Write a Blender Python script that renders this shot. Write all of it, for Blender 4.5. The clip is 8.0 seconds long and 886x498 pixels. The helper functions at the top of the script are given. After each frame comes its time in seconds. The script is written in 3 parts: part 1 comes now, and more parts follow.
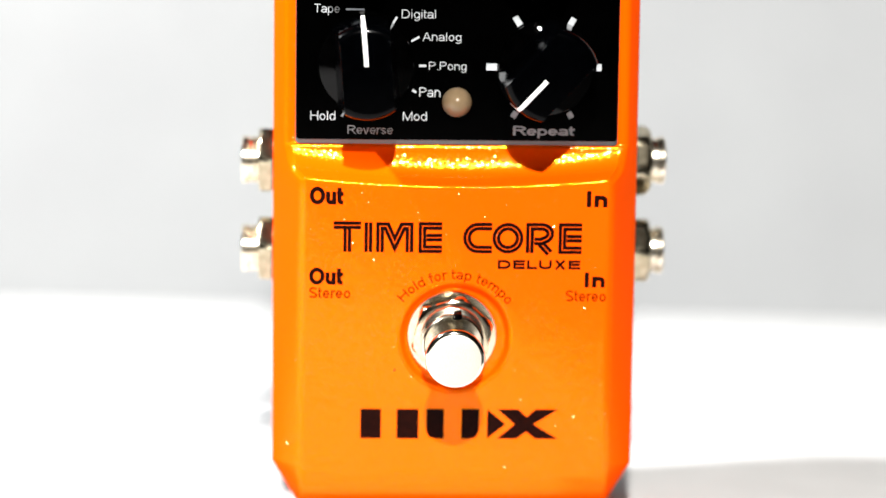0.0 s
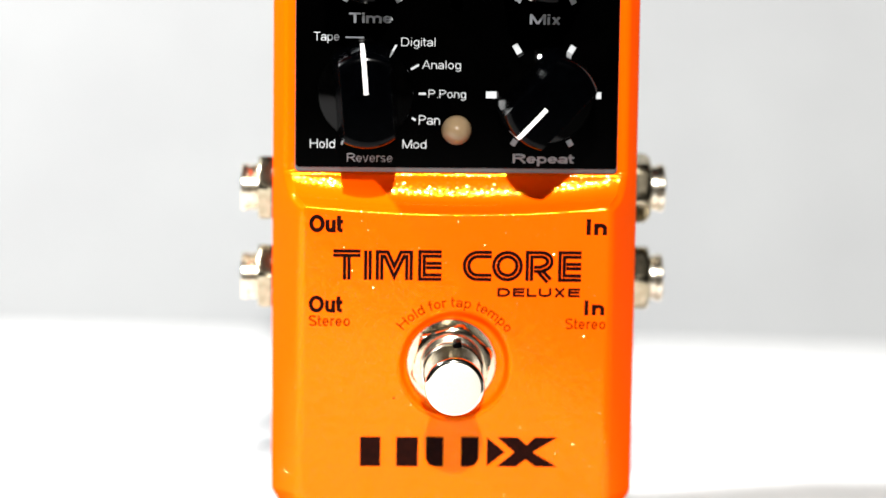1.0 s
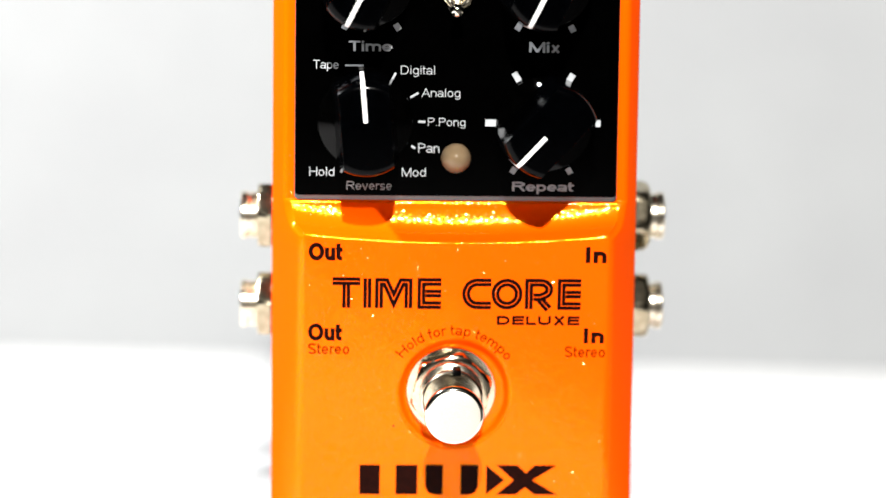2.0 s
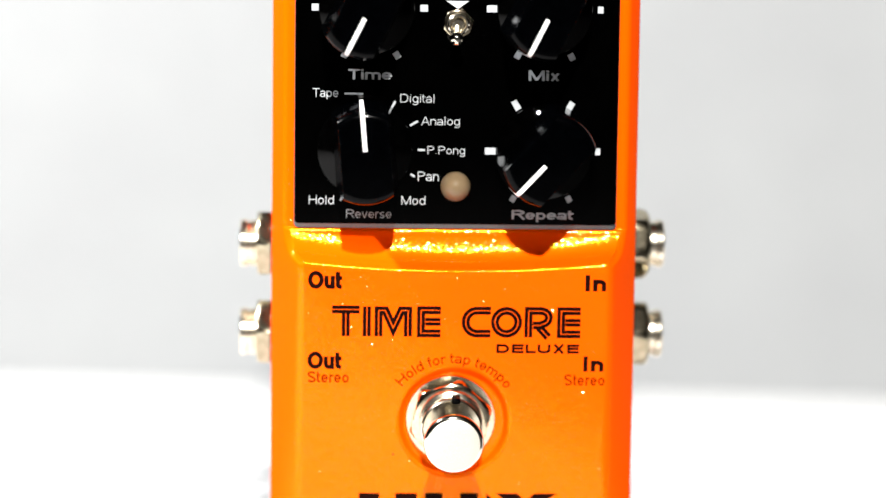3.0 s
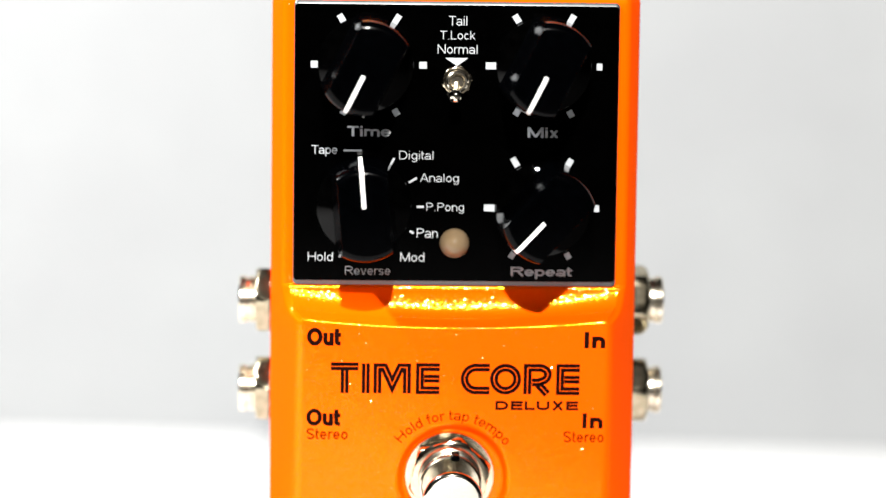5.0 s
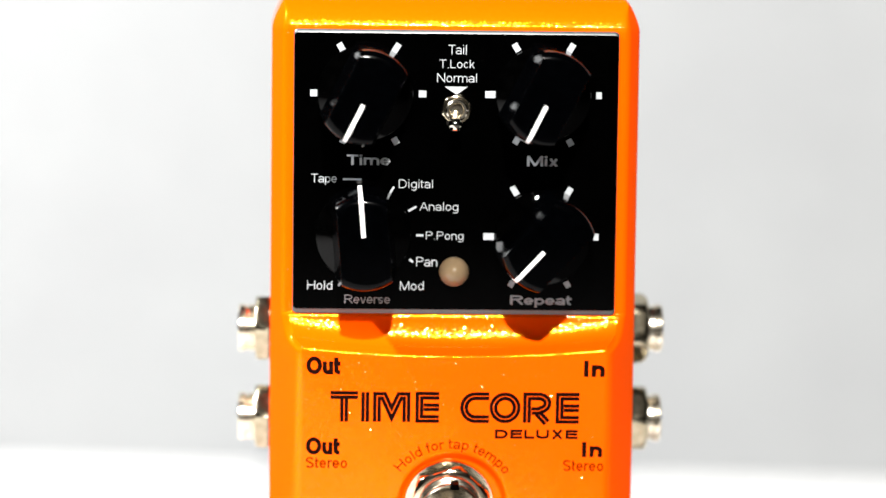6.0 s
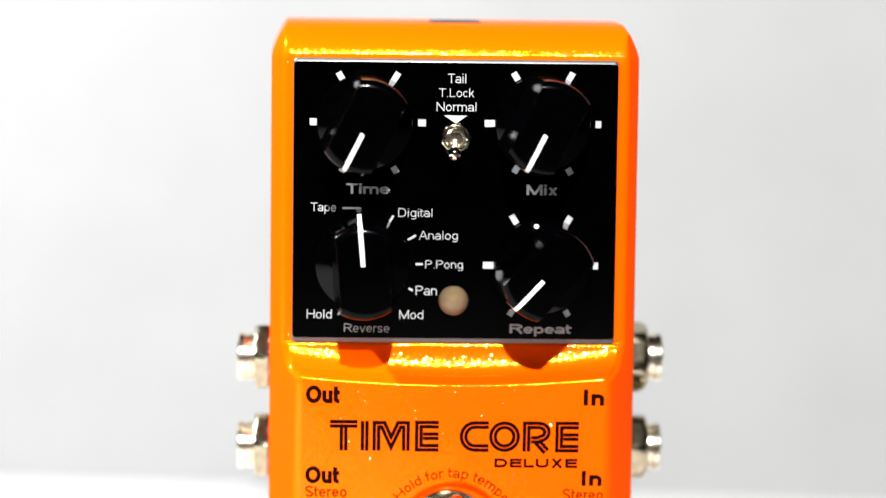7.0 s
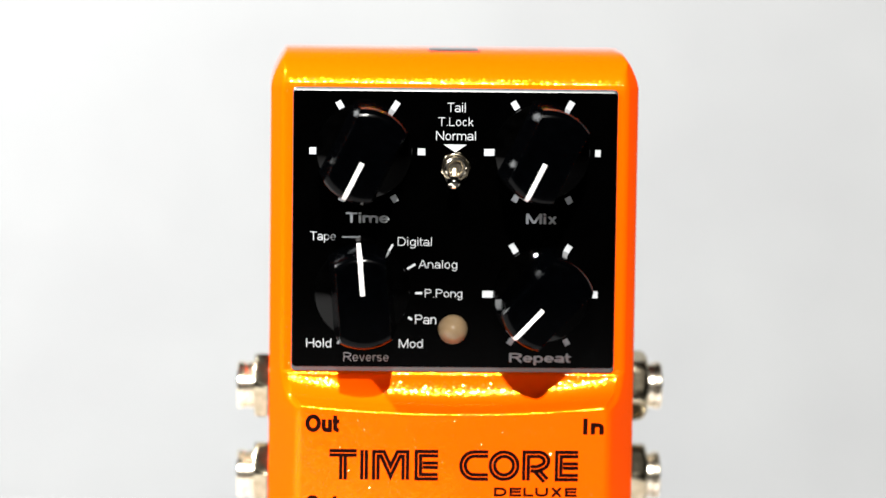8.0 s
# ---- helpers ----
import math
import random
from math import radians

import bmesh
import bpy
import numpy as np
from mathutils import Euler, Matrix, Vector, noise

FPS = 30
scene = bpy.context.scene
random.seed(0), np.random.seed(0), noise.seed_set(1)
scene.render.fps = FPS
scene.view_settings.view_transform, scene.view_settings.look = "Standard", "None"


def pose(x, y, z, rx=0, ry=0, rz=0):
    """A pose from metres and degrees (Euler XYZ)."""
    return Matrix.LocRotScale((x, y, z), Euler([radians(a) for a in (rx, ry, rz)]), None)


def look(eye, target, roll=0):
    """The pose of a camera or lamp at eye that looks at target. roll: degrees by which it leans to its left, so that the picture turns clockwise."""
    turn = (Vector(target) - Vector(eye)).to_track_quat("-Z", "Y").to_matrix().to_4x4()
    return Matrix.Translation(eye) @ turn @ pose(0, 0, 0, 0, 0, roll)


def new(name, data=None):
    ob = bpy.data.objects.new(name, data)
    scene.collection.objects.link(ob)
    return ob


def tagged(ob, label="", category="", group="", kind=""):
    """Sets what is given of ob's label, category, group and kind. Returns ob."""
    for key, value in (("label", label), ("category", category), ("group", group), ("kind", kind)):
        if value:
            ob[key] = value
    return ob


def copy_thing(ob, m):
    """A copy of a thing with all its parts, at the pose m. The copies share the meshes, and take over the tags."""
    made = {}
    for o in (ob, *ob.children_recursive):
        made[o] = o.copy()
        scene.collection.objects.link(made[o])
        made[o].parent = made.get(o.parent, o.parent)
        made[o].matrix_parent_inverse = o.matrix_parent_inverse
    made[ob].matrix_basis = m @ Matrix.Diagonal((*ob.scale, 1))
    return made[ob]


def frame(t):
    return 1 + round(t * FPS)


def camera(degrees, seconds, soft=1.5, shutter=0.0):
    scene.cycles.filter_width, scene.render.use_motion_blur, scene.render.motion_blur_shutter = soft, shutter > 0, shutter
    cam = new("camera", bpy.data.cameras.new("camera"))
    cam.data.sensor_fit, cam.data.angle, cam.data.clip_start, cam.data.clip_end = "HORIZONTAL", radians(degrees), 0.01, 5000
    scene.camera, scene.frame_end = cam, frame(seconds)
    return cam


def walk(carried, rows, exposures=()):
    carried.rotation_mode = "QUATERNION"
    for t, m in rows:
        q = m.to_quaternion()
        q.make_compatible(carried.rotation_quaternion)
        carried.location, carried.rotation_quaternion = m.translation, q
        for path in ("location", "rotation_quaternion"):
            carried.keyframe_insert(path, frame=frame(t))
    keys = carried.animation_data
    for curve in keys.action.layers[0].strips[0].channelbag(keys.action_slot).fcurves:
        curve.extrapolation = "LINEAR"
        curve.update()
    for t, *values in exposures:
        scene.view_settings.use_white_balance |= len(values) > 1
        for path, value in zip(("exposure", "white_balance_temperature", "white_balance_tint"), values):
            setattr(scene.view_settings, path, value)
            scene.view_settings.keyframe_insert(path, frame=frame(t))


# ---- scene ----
from mathutils import geometry

cam = camera(16.0, 8.0, soft=1.35)
cam.data.dof.use_dof = True
cam.data.dof.focus_distance = 0.609
cam.data.dof.aperture_fstop = 6.0
ROWS = [
    (0, -0.02434, -0.61487, 0.15014, 81.380, -0.721, -1.927),
    (0.5, -0.02449, -0.61466, 0.15097, 81.554, -0.722, -1.945),
    (1, -0.02462, -0.61446, 0.15180, 81.730, -0.722, -1.961),
    (1.5, -0.02472, -0.61428, 0.15261, 81.907, -0.722, -1.975),
    (3, -0.02492, -0.61378, 0.15500, 82.449, -0.722, -2.006),
    (3.5, -0.02495, -0.61364, 0.15578, 82.633, -0.721, -2.013),
    (4, -0.02496, -0.61350, 0.15655, 82.819, -0.721, -2.018),
    (4.5, -0.02494, -0.61337, 0.15731, 83.006, -0.720, -2.021),
    (6, -0.02479, -0.61306, 0.15953, 83.576, -0.717, -2.020),
    (6.5, -0.02470, -0.61298, 0.16026, 83.770, -0.715, -2.016),
    (7, -0.02459, -0.61290, 0.16097, 83.965, -0.713, -2.010),
    (7.5, -0.02446, -0.61284, 0.16167, 84.162, -0.711, -2.002),
    (8, -0.02431, -0.61278, 0.16237, 84.360, -0.709, -1.993),
]
walk(cam, [(t, pose(x, y, z, rx, ry, rz)) for t, x, y, z, rx, ry, rz in ROWS])

# ---- world, studio lamps and exposure ----
world = bpy.data.worlds.new("studio_world")
scene.world = world
world.use_nodes = True
world.node_tree.nodes["Background"].inputs[0].default_value = (0.9, 0.95, 1.0, 1)
world.node_tree.nodes["Background"].inputs[1].default_value = 0.006
scene.view_settings.exposure = 0.0


def softbox(name, eye, target, size, watts, colour, size_y=None):
    data = bpy.data.lights.new(name, "AREA")
    data.shape, data.size, data.energy, data.color = "RECTANGLE", size, watts, colour
    data.size_y = size_y or size
    ob = new(name, data)
    ob.matrix_world = look(eye, target)
    return ob


softbox("key_lamp", (-0.017, -0.60, 0.51), (0, 0, 0.08), 0.02, 14.4, (1.0, 0.97, 0.92))
softbox("overhead_lamp", (-0.41, -0.076, 0.56), (-0.14, 0.18, 0.06), 0.03, 13.8, (0.98, 0.98, 0.98))

# ---- materials ----


def material(name):
    mat = bpy.data.materials.new(name)
    mat.use_nodes = True
    nodes = mat.node_tree.nodes
    return mat, nodes, mat.node_tree.links, nodes["Principled BSDF"]


def ramp_of(nodes, links, source, lo, hi, c0, c1):
    r = nodes.new("ShaderNodeValToRGB")
    r.color_ramp.elements[0].position, r.color_ramp.elements[1].position = lo, hi
    r.color_ramp.elements[0].color, r.color_ramp.elements[1].color = (*c0, 1), (*c1, 1)
    links.new(source, r.inputs[0])
    return r


def noise_of(nodes, links, scale, detail=3.0):
    coord = nodes.new("ShaderNodeTexCoord")
    n = nodes.new("ShaderNodeTexNoise")
    n.inputs["Scale"].default_value, n.inputs["Detail"].default_value = scale, detail
    links.new(coord.outputs["Object"], n.inputs["Vector"])
    return n


def bump_of(nodes, links, bsdf, scale, strength, distance):
    n = noise_of(nodes, links, scale)
    b = nodes.new("ShaderNodeBump")
    b.inputs["Strength"].default_value, b.inputs["Distance"].default_value = strength, distance
    links.new(n.outputs["Fac"], b.inputs["Height"])
    links.new(b.outputs["Normal"], bsdf.inputs["Normal"])


def plain(name, c0, c1, rough, metal=0.0, coat=0.0, scale=300.0, bump=0.0, spec=0.5, bump_scale=2500.0):
    """Two tones mixed by noise, with a fine relief and uneven gloss."""
    mat, nodes, links, bsdf = material(name)
    n = noise_of(nodes, links, scale, 5.0)
    r = ramp_of(nodes, links, n.outputs["Fac"], 0.35, 0.65, c0, c1)
    links.new(r.outputs["Color"], bsdf.inputs["Base Color"])
    g = nodes.new("ShaderNodeMapRange")
    g.inputs["To Min"].default_value, g.inputs["To Max"].default_value = rough * 0.8, rough * 1.2
    links.new(n.outputs["Fac"], g.inputs["Value"])
    links.new(g.outputs["Result"], bsdf.inputs["Roughness"])
    bsdf.inputs["Metallic"].default_value = metal
    bsdf.inputs["Coat Weight"].default_value = coat
    bsdf.inputs["Coat Roughness"].default_value = 0.03
    bsdf.inputs["Specular IOR Level"].default_value = spec
    if bump:
        bump_of(nodes, links, bsdf, bump_scale, bump, 0.0002)
    return mat


def flake_paint():
    """Orange metallic paint with gold flakes of two sizes under a clear coat."""
    mat, nodes, links, bsdf = material("orange_sparkle_paint")
    n = noise_of(nodes, links, 900.0, 4.0)
    r = ramp_of(nodes, links, n.outputs["Fac"], 0.3, 0.7, (0.86, 0.069, 0.0001), (0.88, 0.072, 0.0002))
    links.new(r.outputs["Color"], bsdf.inputs["Base Color"])
    bsdf.inputs["Roughness"].default_value = 0.32
    bsdf.inputs["Specular IOR Level"].default_value = 0.04
    bsdf.inputs["Specular Tint"].default_value = (1.0, 0.5, 0.02, 1)
    bsdf.inputs["Coat Weight"].default_value = 0.0
    bsdf.inputs["IOR"].default_value = 1.12
    bsdf.inputs["Coat Roughness"].default_value = 0.15
    coord = nodes.new("ShaderNodeTexCoord")
    geo = nodes.new("ShaderNodeNewGeometry")
    out = nodes["Material Output"]
    # flakes lie flat in the coat, so they glint less at a glancing view
    facing = nodes.new("ShaderNodeLayerWeight")
    facing.inputs["Blend"].default_value = 0.5
    flat_on = nodes.new("ShaderNodeMapRange")
    flat_on.inputs["From Min"].default_value, flat_on.inputs["From Max"].default_value = 0.22, 0.46
    flat_on.inputs["To Min"].default_value, flat_on.inputs["To Max"].default_value = 1.0, 0.06
    links.new(facing.outputs["Facing"], flat_on.inputs["Value"])
    # the finest flakes together give a soft gold sheen
    sheen = nodes.new("ShaderNodeBsdfGlossy")
    sheen.inputs["Roughness"].default_value = 0.55
    strength = nodes.new("ShaderNodeMix")
    strength.data_type = "RGBA"
    strength.inputs["A"].default_value = (0, 0, 0, 1)
    strength.inputs["B"].default_value = (0.030, 0.014, 0.0001, 1)
    links.new(flat_on.outputs["Result"], strength.inputs[0])
    links.new(strength.outputs["Result"], sheen.inputs["Color"])
    added = nodes.new("ShaderNodeAddShader")
    links.new(bsdf.outputs[0], added.inputs[0])
    links.new(sheen.outputs[0], added.inputs[1])
    shader = added.outputs[0]
    # a closed layer of fine flakes, then larger and more tilted ones: size and share of the cells, tilt, strength, gloss, blue, radius
    for scale, keep, tilt_x, tilt_y, share, rough, blue, size in (
            (3400.0, -1.0, 0.13, 0.09, 0.056, 0.12, 0.02, 9.0), (3000.0, 0.30, 0.16, 0.12, 0.034, 0.10, 0.55, 0.36), (2200.0, 0.50, 0.46, 0.30, 0.04, 0.10, 0.20, 0.32),
            (1700.0, 0.95, 1.3, 1.3, 0.15, 0.15, 0.40, 0.18)):
        cells = nodes.new("ShaderNodeTexVoronoi")
        cells.voronoi_dimensions = "2D"
        cells.inputs["Scale"].default_value = scale
        links.new(coord.outputs["Object"], cells.inputs["Vector"])
        lean = nodes.new("ShaderNodeVectorMath")
        lean.operation = "SUBTRACT"
        lean.inputs[1].default_value = (0.5, 0.5, 0.5)
        links.new(cells.outputs["Color"], lean.inputs[0])
        scaled = nodes.new("ShaderNodeVectorMath")
        scaled.operation = "MULTIPLY"
        scaled.inputs[1].default_value = (tilt_x, tilt_y, tilt_y)
        links.new(lean.outputs[0], scaled.inputs[0])
        total = nodes.new("ShaderNodeVectorMath")
        total.operation = "ADD"
        links.new(scaled.outputs[0], total.inputs[0])
        links.new(geo.outputs["Normal"], total.inputs[1])
        unit = nodes.new("ShaderNodeVectorMath")
        unit.operation = "NORMALIZE"
        links.new(total.outputs[0], unit.inputs[0])
        gloss = nodes.new("ShaderNodeBsdfGlossy")
        gloss.inputs["Roughness"].default_value = rough
        links.new(unit.outputs[0], gloss.inputs["Normal"])
        split = nodes.new("ShaderNodeSeparateColor")
        links.new(cells.outputs["Color"], split.inputs[0])
        pick = nodes.new("ShaderNodeMath")
        pick.operation = "GREATER_THAN"
        pick.inputs[1].default_value = keep
        links.new(split.outputs[2], pick.inputs[0])
        near = nodes.new("ShaderNodeMath")
        near.operation = "LESS_THAN"
        near.inputs[1].default_value = size
        links.new(cells.outputs["Distance"], near.inputs[0])
        both = nodes.new("ShaderNodeMath")
        both.operation = "MULTIPLY"
        links.new(pick.outputs[0], both.inputs[0])
        links.new(near.outputs[0], both.inputs[1])
        seen = nodes.new("ShaderNodeMath")
        seen.operation = "MULTIPLY"
        links.new(both.outputs[0], seen.inputs[0])
        links.new(flat_on.outputs["Result"], seen.inputs[1])
        tint = nodes.new("ShaderNodeMix")
        tint.data_type = "RGBA"
        tint.inputs["A"].default_value = (0, 0, 0, 1)
        tint.inputs["B"].default_value = (share, share * 0.82, share * blue, 1)
        links.new(seen.outputs[0], tint.inputs[0])
        links.new(tint.outputs["Result"], gloss.inputs["Color"])
        mix = nodes.new("ShaderNodeAddShader")
        links.new(shader, mix.inputs[0])
        links.new(gloss.outputs[0], mix.inputs[1])
        shader = mix.outputs[0]
    links.new(shader, out.inputs["Surface"])
    return mat


PAINT = flake_paint()
PAPER = plain("white_paper", (0.48, 0.48, 0.48), (0.51, 0.51, 0.51), 0.75, scale=60.0, bump=0.08, spec=0.2)
WALLPAPER = plain("pale_grey_card", (0.234, 0.239, 0.243), (0.251, 0.257, 0.260), 0.8, scale=25.0, bump=0.08, spec=0.2)
STUDIO = plain("dark_studio_wall", (0.010, 0.010, 0.011), (0.016, 0.016, 0.017), 0.8, scale=6.0)
ACRYLIC = plain("black_acrylic", (0.0001, 0.0001, 0.0001), (0.0002, 0.0002, 0.0002), 0.04, scale=120.0, spec=0.3)
EDGE = plain("cut_acrylic_edge", (0.02, 0.028, 0.03), (0.03, 0.04, 0.042), 0.34, scale=400.0, spec=1.0)
KNOB = plain("black_knob_plastic", (0.0001, 0.00013, 0.0002), (0.0002, 0.00027, 0.0004), 0.12, scale=500.0, spec=0.07, bump=0.02)
SKIRT = plain("glossy_skirt_plastic", (0.0001, 0.0001, 0.0001), (0.0003, 0.0003, 0.0003), 0.03, scale=500.0, spec=0.14)
WHITE = plain("white_ink", (0.34, 0.36, 0.38), (0.41, 0.43, 0.45), 0.5, scale=800.0)
POINTER = plain("white_pointer_paint", (0.82, 0.80, 0.78), (0.88, 0.86, 0.84), 0.4, scale=800.0)
INK = plain("dark_brown_ink", (0.007, 0.0012, 0.0006), (0.012, 0.002, 0.001), 0.5, scale=900.0, spec=0.03)
RED_INK = plain("red_orange_ink", (0.145, 0.0125, 0.0004), (0.18, 0.016, 0.0005), 0.5, scale=900.0, spec=0.0)
CHROME = plain("chrome", (0.72, 0.66, 0.55), (0.82, 0.76, 0.64), 0.11, metal=1.0, scale=700.0)
SATIN = plain("satin_chrome", (0.48, 0.455, 0.40), (0.58, 0.55, 0.485), 0.5, metal=0.35, scale=5000.0, bump=0.03)
SOFT_CHROME = plain("worn_warm_chrome", (0.66, 0.55, 0.38), (0.80, 0.69, 0.50), 0.12, metal=1.0, scale=900.0, bump=0.05)
NUT = plain("aged_nickel_nut", (0.36, 0.31, 0.21), (0.50, 0.44, 0.32), 0.16, metal=1.0, scale=600.0, bump=0.04)
BRASS = plain("nickel_thread", (0.70, 0.61, 0.46), (0.86, 0.79, 0.66), 0.20, metal=1.0, scale=700.0)
RUBBER = plain("black_rubber", (0.012, 0.012, 0.012), (0.02, 0.02, 0.02), 0.6, scale=400.0, bump=0.1)
PLATE = plain("grey_base_plate", (0.16, 0.155, 0.155), (0.21, 0.205, 0.205), 0.42, metal=0.3, scale=400.0, bump=0.1)
LENS = plain("milky_lens", (0.145, 0.102, 0.058), (0.17, 0.118, 0.068), 0.10, scale=300.0, spec=0.3)
LENS.node_tree.nodes["Principled BSDF"].inputs["Subsurface Weight"].default_value = 0.3
LENS.node_tree.nodes["Principled BSDF"].inputs["Subsurface Radius"].default_value = (0.002, 0.0015, 0.001)
ROD = plain("grey_rod_metal", (0.42, 0.43, 0.44), (0.50, 0.51, 0.52), 0.35, metal=0.2, scale=200.0)

# ---- mesh tools; the pedal is drawn in millimetres: x across, y up the face, z out of it ----
MM = 0.001
BASE = 105.5   # height of the panel's middle over the sheet
LOW_C, LOW_B = 8.1, 0.089   # the lower face: z = LOW_C + LOW_B * y


def low(y):
    return LOW_C + LOW_B * y


def part(name, bm, mat, parent, label="", at=None, smooth=35.0):
    mesh = bpy.data.meshes.new(name)
    bmesh.ops.recalc_face_normals(bm, faces=bm.faces)
    bm.to_mesh(mesh)
    bm.free()
    mesh.transform(Matrix.Scale(MM, 4))
    mesh.materials.append(mat)
    if smooth:
        mesh.polygons.foreach_set("use_smooth", [True] * len(mesh.polygons))
        mesh.set_sharp_from_angle(angle=radians(smooth))
    ob = new(name, mesh)
    ob.parent = parent
    if at is not None:
        ob.matrix_basis = at
    if label:
        tagged(ob, label)
    return ob


def mm_at(x, y, z, turn=None):
    return Matrix.Translation((x * MM, y * MM, z * MM)) @ (turn or Matrix())


def loft(bm, loops, closed=True, cap0=True, cap1=True):
    rows = [[bm.verts.new(p) for p in loop] for loop in loops]
    n = len(rows[0])
    for a, b in zip(rows, rows[1:]):
        for k in range(n if closed else n - 1):
            j = (k + 1) % n
            bm.faces.new((a[k], a[j], b[j], b[k]))
    if cap0:
        bm.faces.new(rows[0][::-1])
    if cap1:
        bm.faces.new(rows[-1])
    return rows


def ring(r, z, n=48, cx=0.0, cy=0.0, turn=0.0):
    return [(cx + r * math.cos(2 * math.pi * k / n + turn), cy + r * math.sin(2 * math.pi * k / n + turn), z) for k in range(n)]


def lathe(profile, n=48, turn=0.0):
    bm = bmesh.new()
    loft(bm, [ring(max(r, 0.01), z, n, turn=turn) for r, z in profile])
    return bm


def rounded_rect(x0, y0, x1, y1, r, z, n=6):
    out = []
    for cx, cy, a in ((x1 - r, y1 - r, 0), (x0 + r, y1 - r, 90), (x0 + r, y0 + r, 180), (x1 - r, y0 + r, 270)):
        for k in range(n + 1):
            t = radians(a + 90 * k / n)
            out.append((cx + r * math.cos(t), cy + r * math.sin(t), z))
    return out


def slab(x0, y0, x1, y1, r, z0, z1, edge):
    bm = bmesh.new()
    loft(bm, [rounded_rect(x0, y0, x1, y1, r, z0),
              rounded_rect(x0, y0, x1, y1, r, z1 - edge),
              rounded_rect(x0 + edge, y0 + edge, x1 - edge, y1 - edge, r, z1)])
    return bm


def hex_nut(r, h, hole, turn=0.0):
    """A six-sided nut with its corners turned off at the outer end."""
    n = 48
    flat = r * math.cos(math.pi / 6)

    def loop(limit, z):
        out = []
        for k in range(n):
            a = 2 * math.pi * k / n
            side = (a - turn) % (math.pi / 3) - math.pi / 6
            out.append((min(limit, flat / math.cos(side)) * math.cos(a), min(limit, flat / math.cos(side)) * math.sin(a), z))
        return out
    bm = bmesh.new()
    inner = [ring(hole, h, n), ring(hole, 0, n)]
    loft(bm, [loop(r * 0.985, 0), loop(r, h * 0.03), loop(r, h * 0.66), loop(flat * 1.06, h * 0.86), loop(flat * 0.99, h * 0.96), loop(flat * 0.95, h), *inner], cap0=False, cap1=False)
    return bm


def threaded(r, z0, z1, pitch, n=40, bore=0.0, depth=0.0):
    """A turned barrel with fine grooves, bored at its end."""
    prof = [(r * 0.97, z0)]
    z = z0 + 0.1
    while z < z1 - pitch - 1.6:
        prof += [(r, z), (r, z + pitch * 0.35), (r - 0.28, z + pitch * 0.5), (r - 0.28, z + pitch * 0.8)]
        z += pitch
    prof += [(r - 0.25, z), (r - 0.25, z1 - 1.5), (r, z1 - 1.35), (r, z1 - 0.3), (r - 0.3, z1)]
    if bore:
        prof += [(bore + 0.2, z1), (bore, z1 - 0.3), (bore, z1 - depth)]
    return lathe(prof, n)


def stroke(bm, points, a, b, where, closed=False):
    """A band along a line of points, from a to b beside it, with mitred corners."""
    pts = [Vector(p) for p in points]
    n = len(pts)
    rows = []
    for k, p in enumerate(pts):
        prev = pts[k - 1] if k or closed else None
        nxt = pts[(k + 1) % n] if k < n - 1 or closed else None
        d0 = (p - prev).normalized() if prev is not None else (nxt - p).normalized()
        d1 = (nxt - p).normalized() if nxt is not None else d0
        n0, n1 = Vector((-d0.y, d0.x)), Vector((-d1.y, d1.x))
        m = (n0 + n1).normalized()
        m = m / max(m.dot(n0), 0.35)
        rows.append([bm.verts.new((*(p + m * s), where(*(p + m * s)))) for s in (a, b)])
    if closed:
        rows.append(rows[0])
    for r0, r1 in zip(rows, rows[1:]):
        bm.faces.new((r0[0], r0[1], r1[1], r1[0]))


SMALL = 0.725   # height of the small letters, in capitals
BOLD = 0.18     # weight of the heavy words on the panel, which are stretched with their strokes


def bow(cx, cy, rx, ry, a0, a1, n=10):
    return [(cx + rx * math.cos(radians(a)), cy + ry * math.sin(radians(a))) for a in np.linspace(a0, a1, n)]


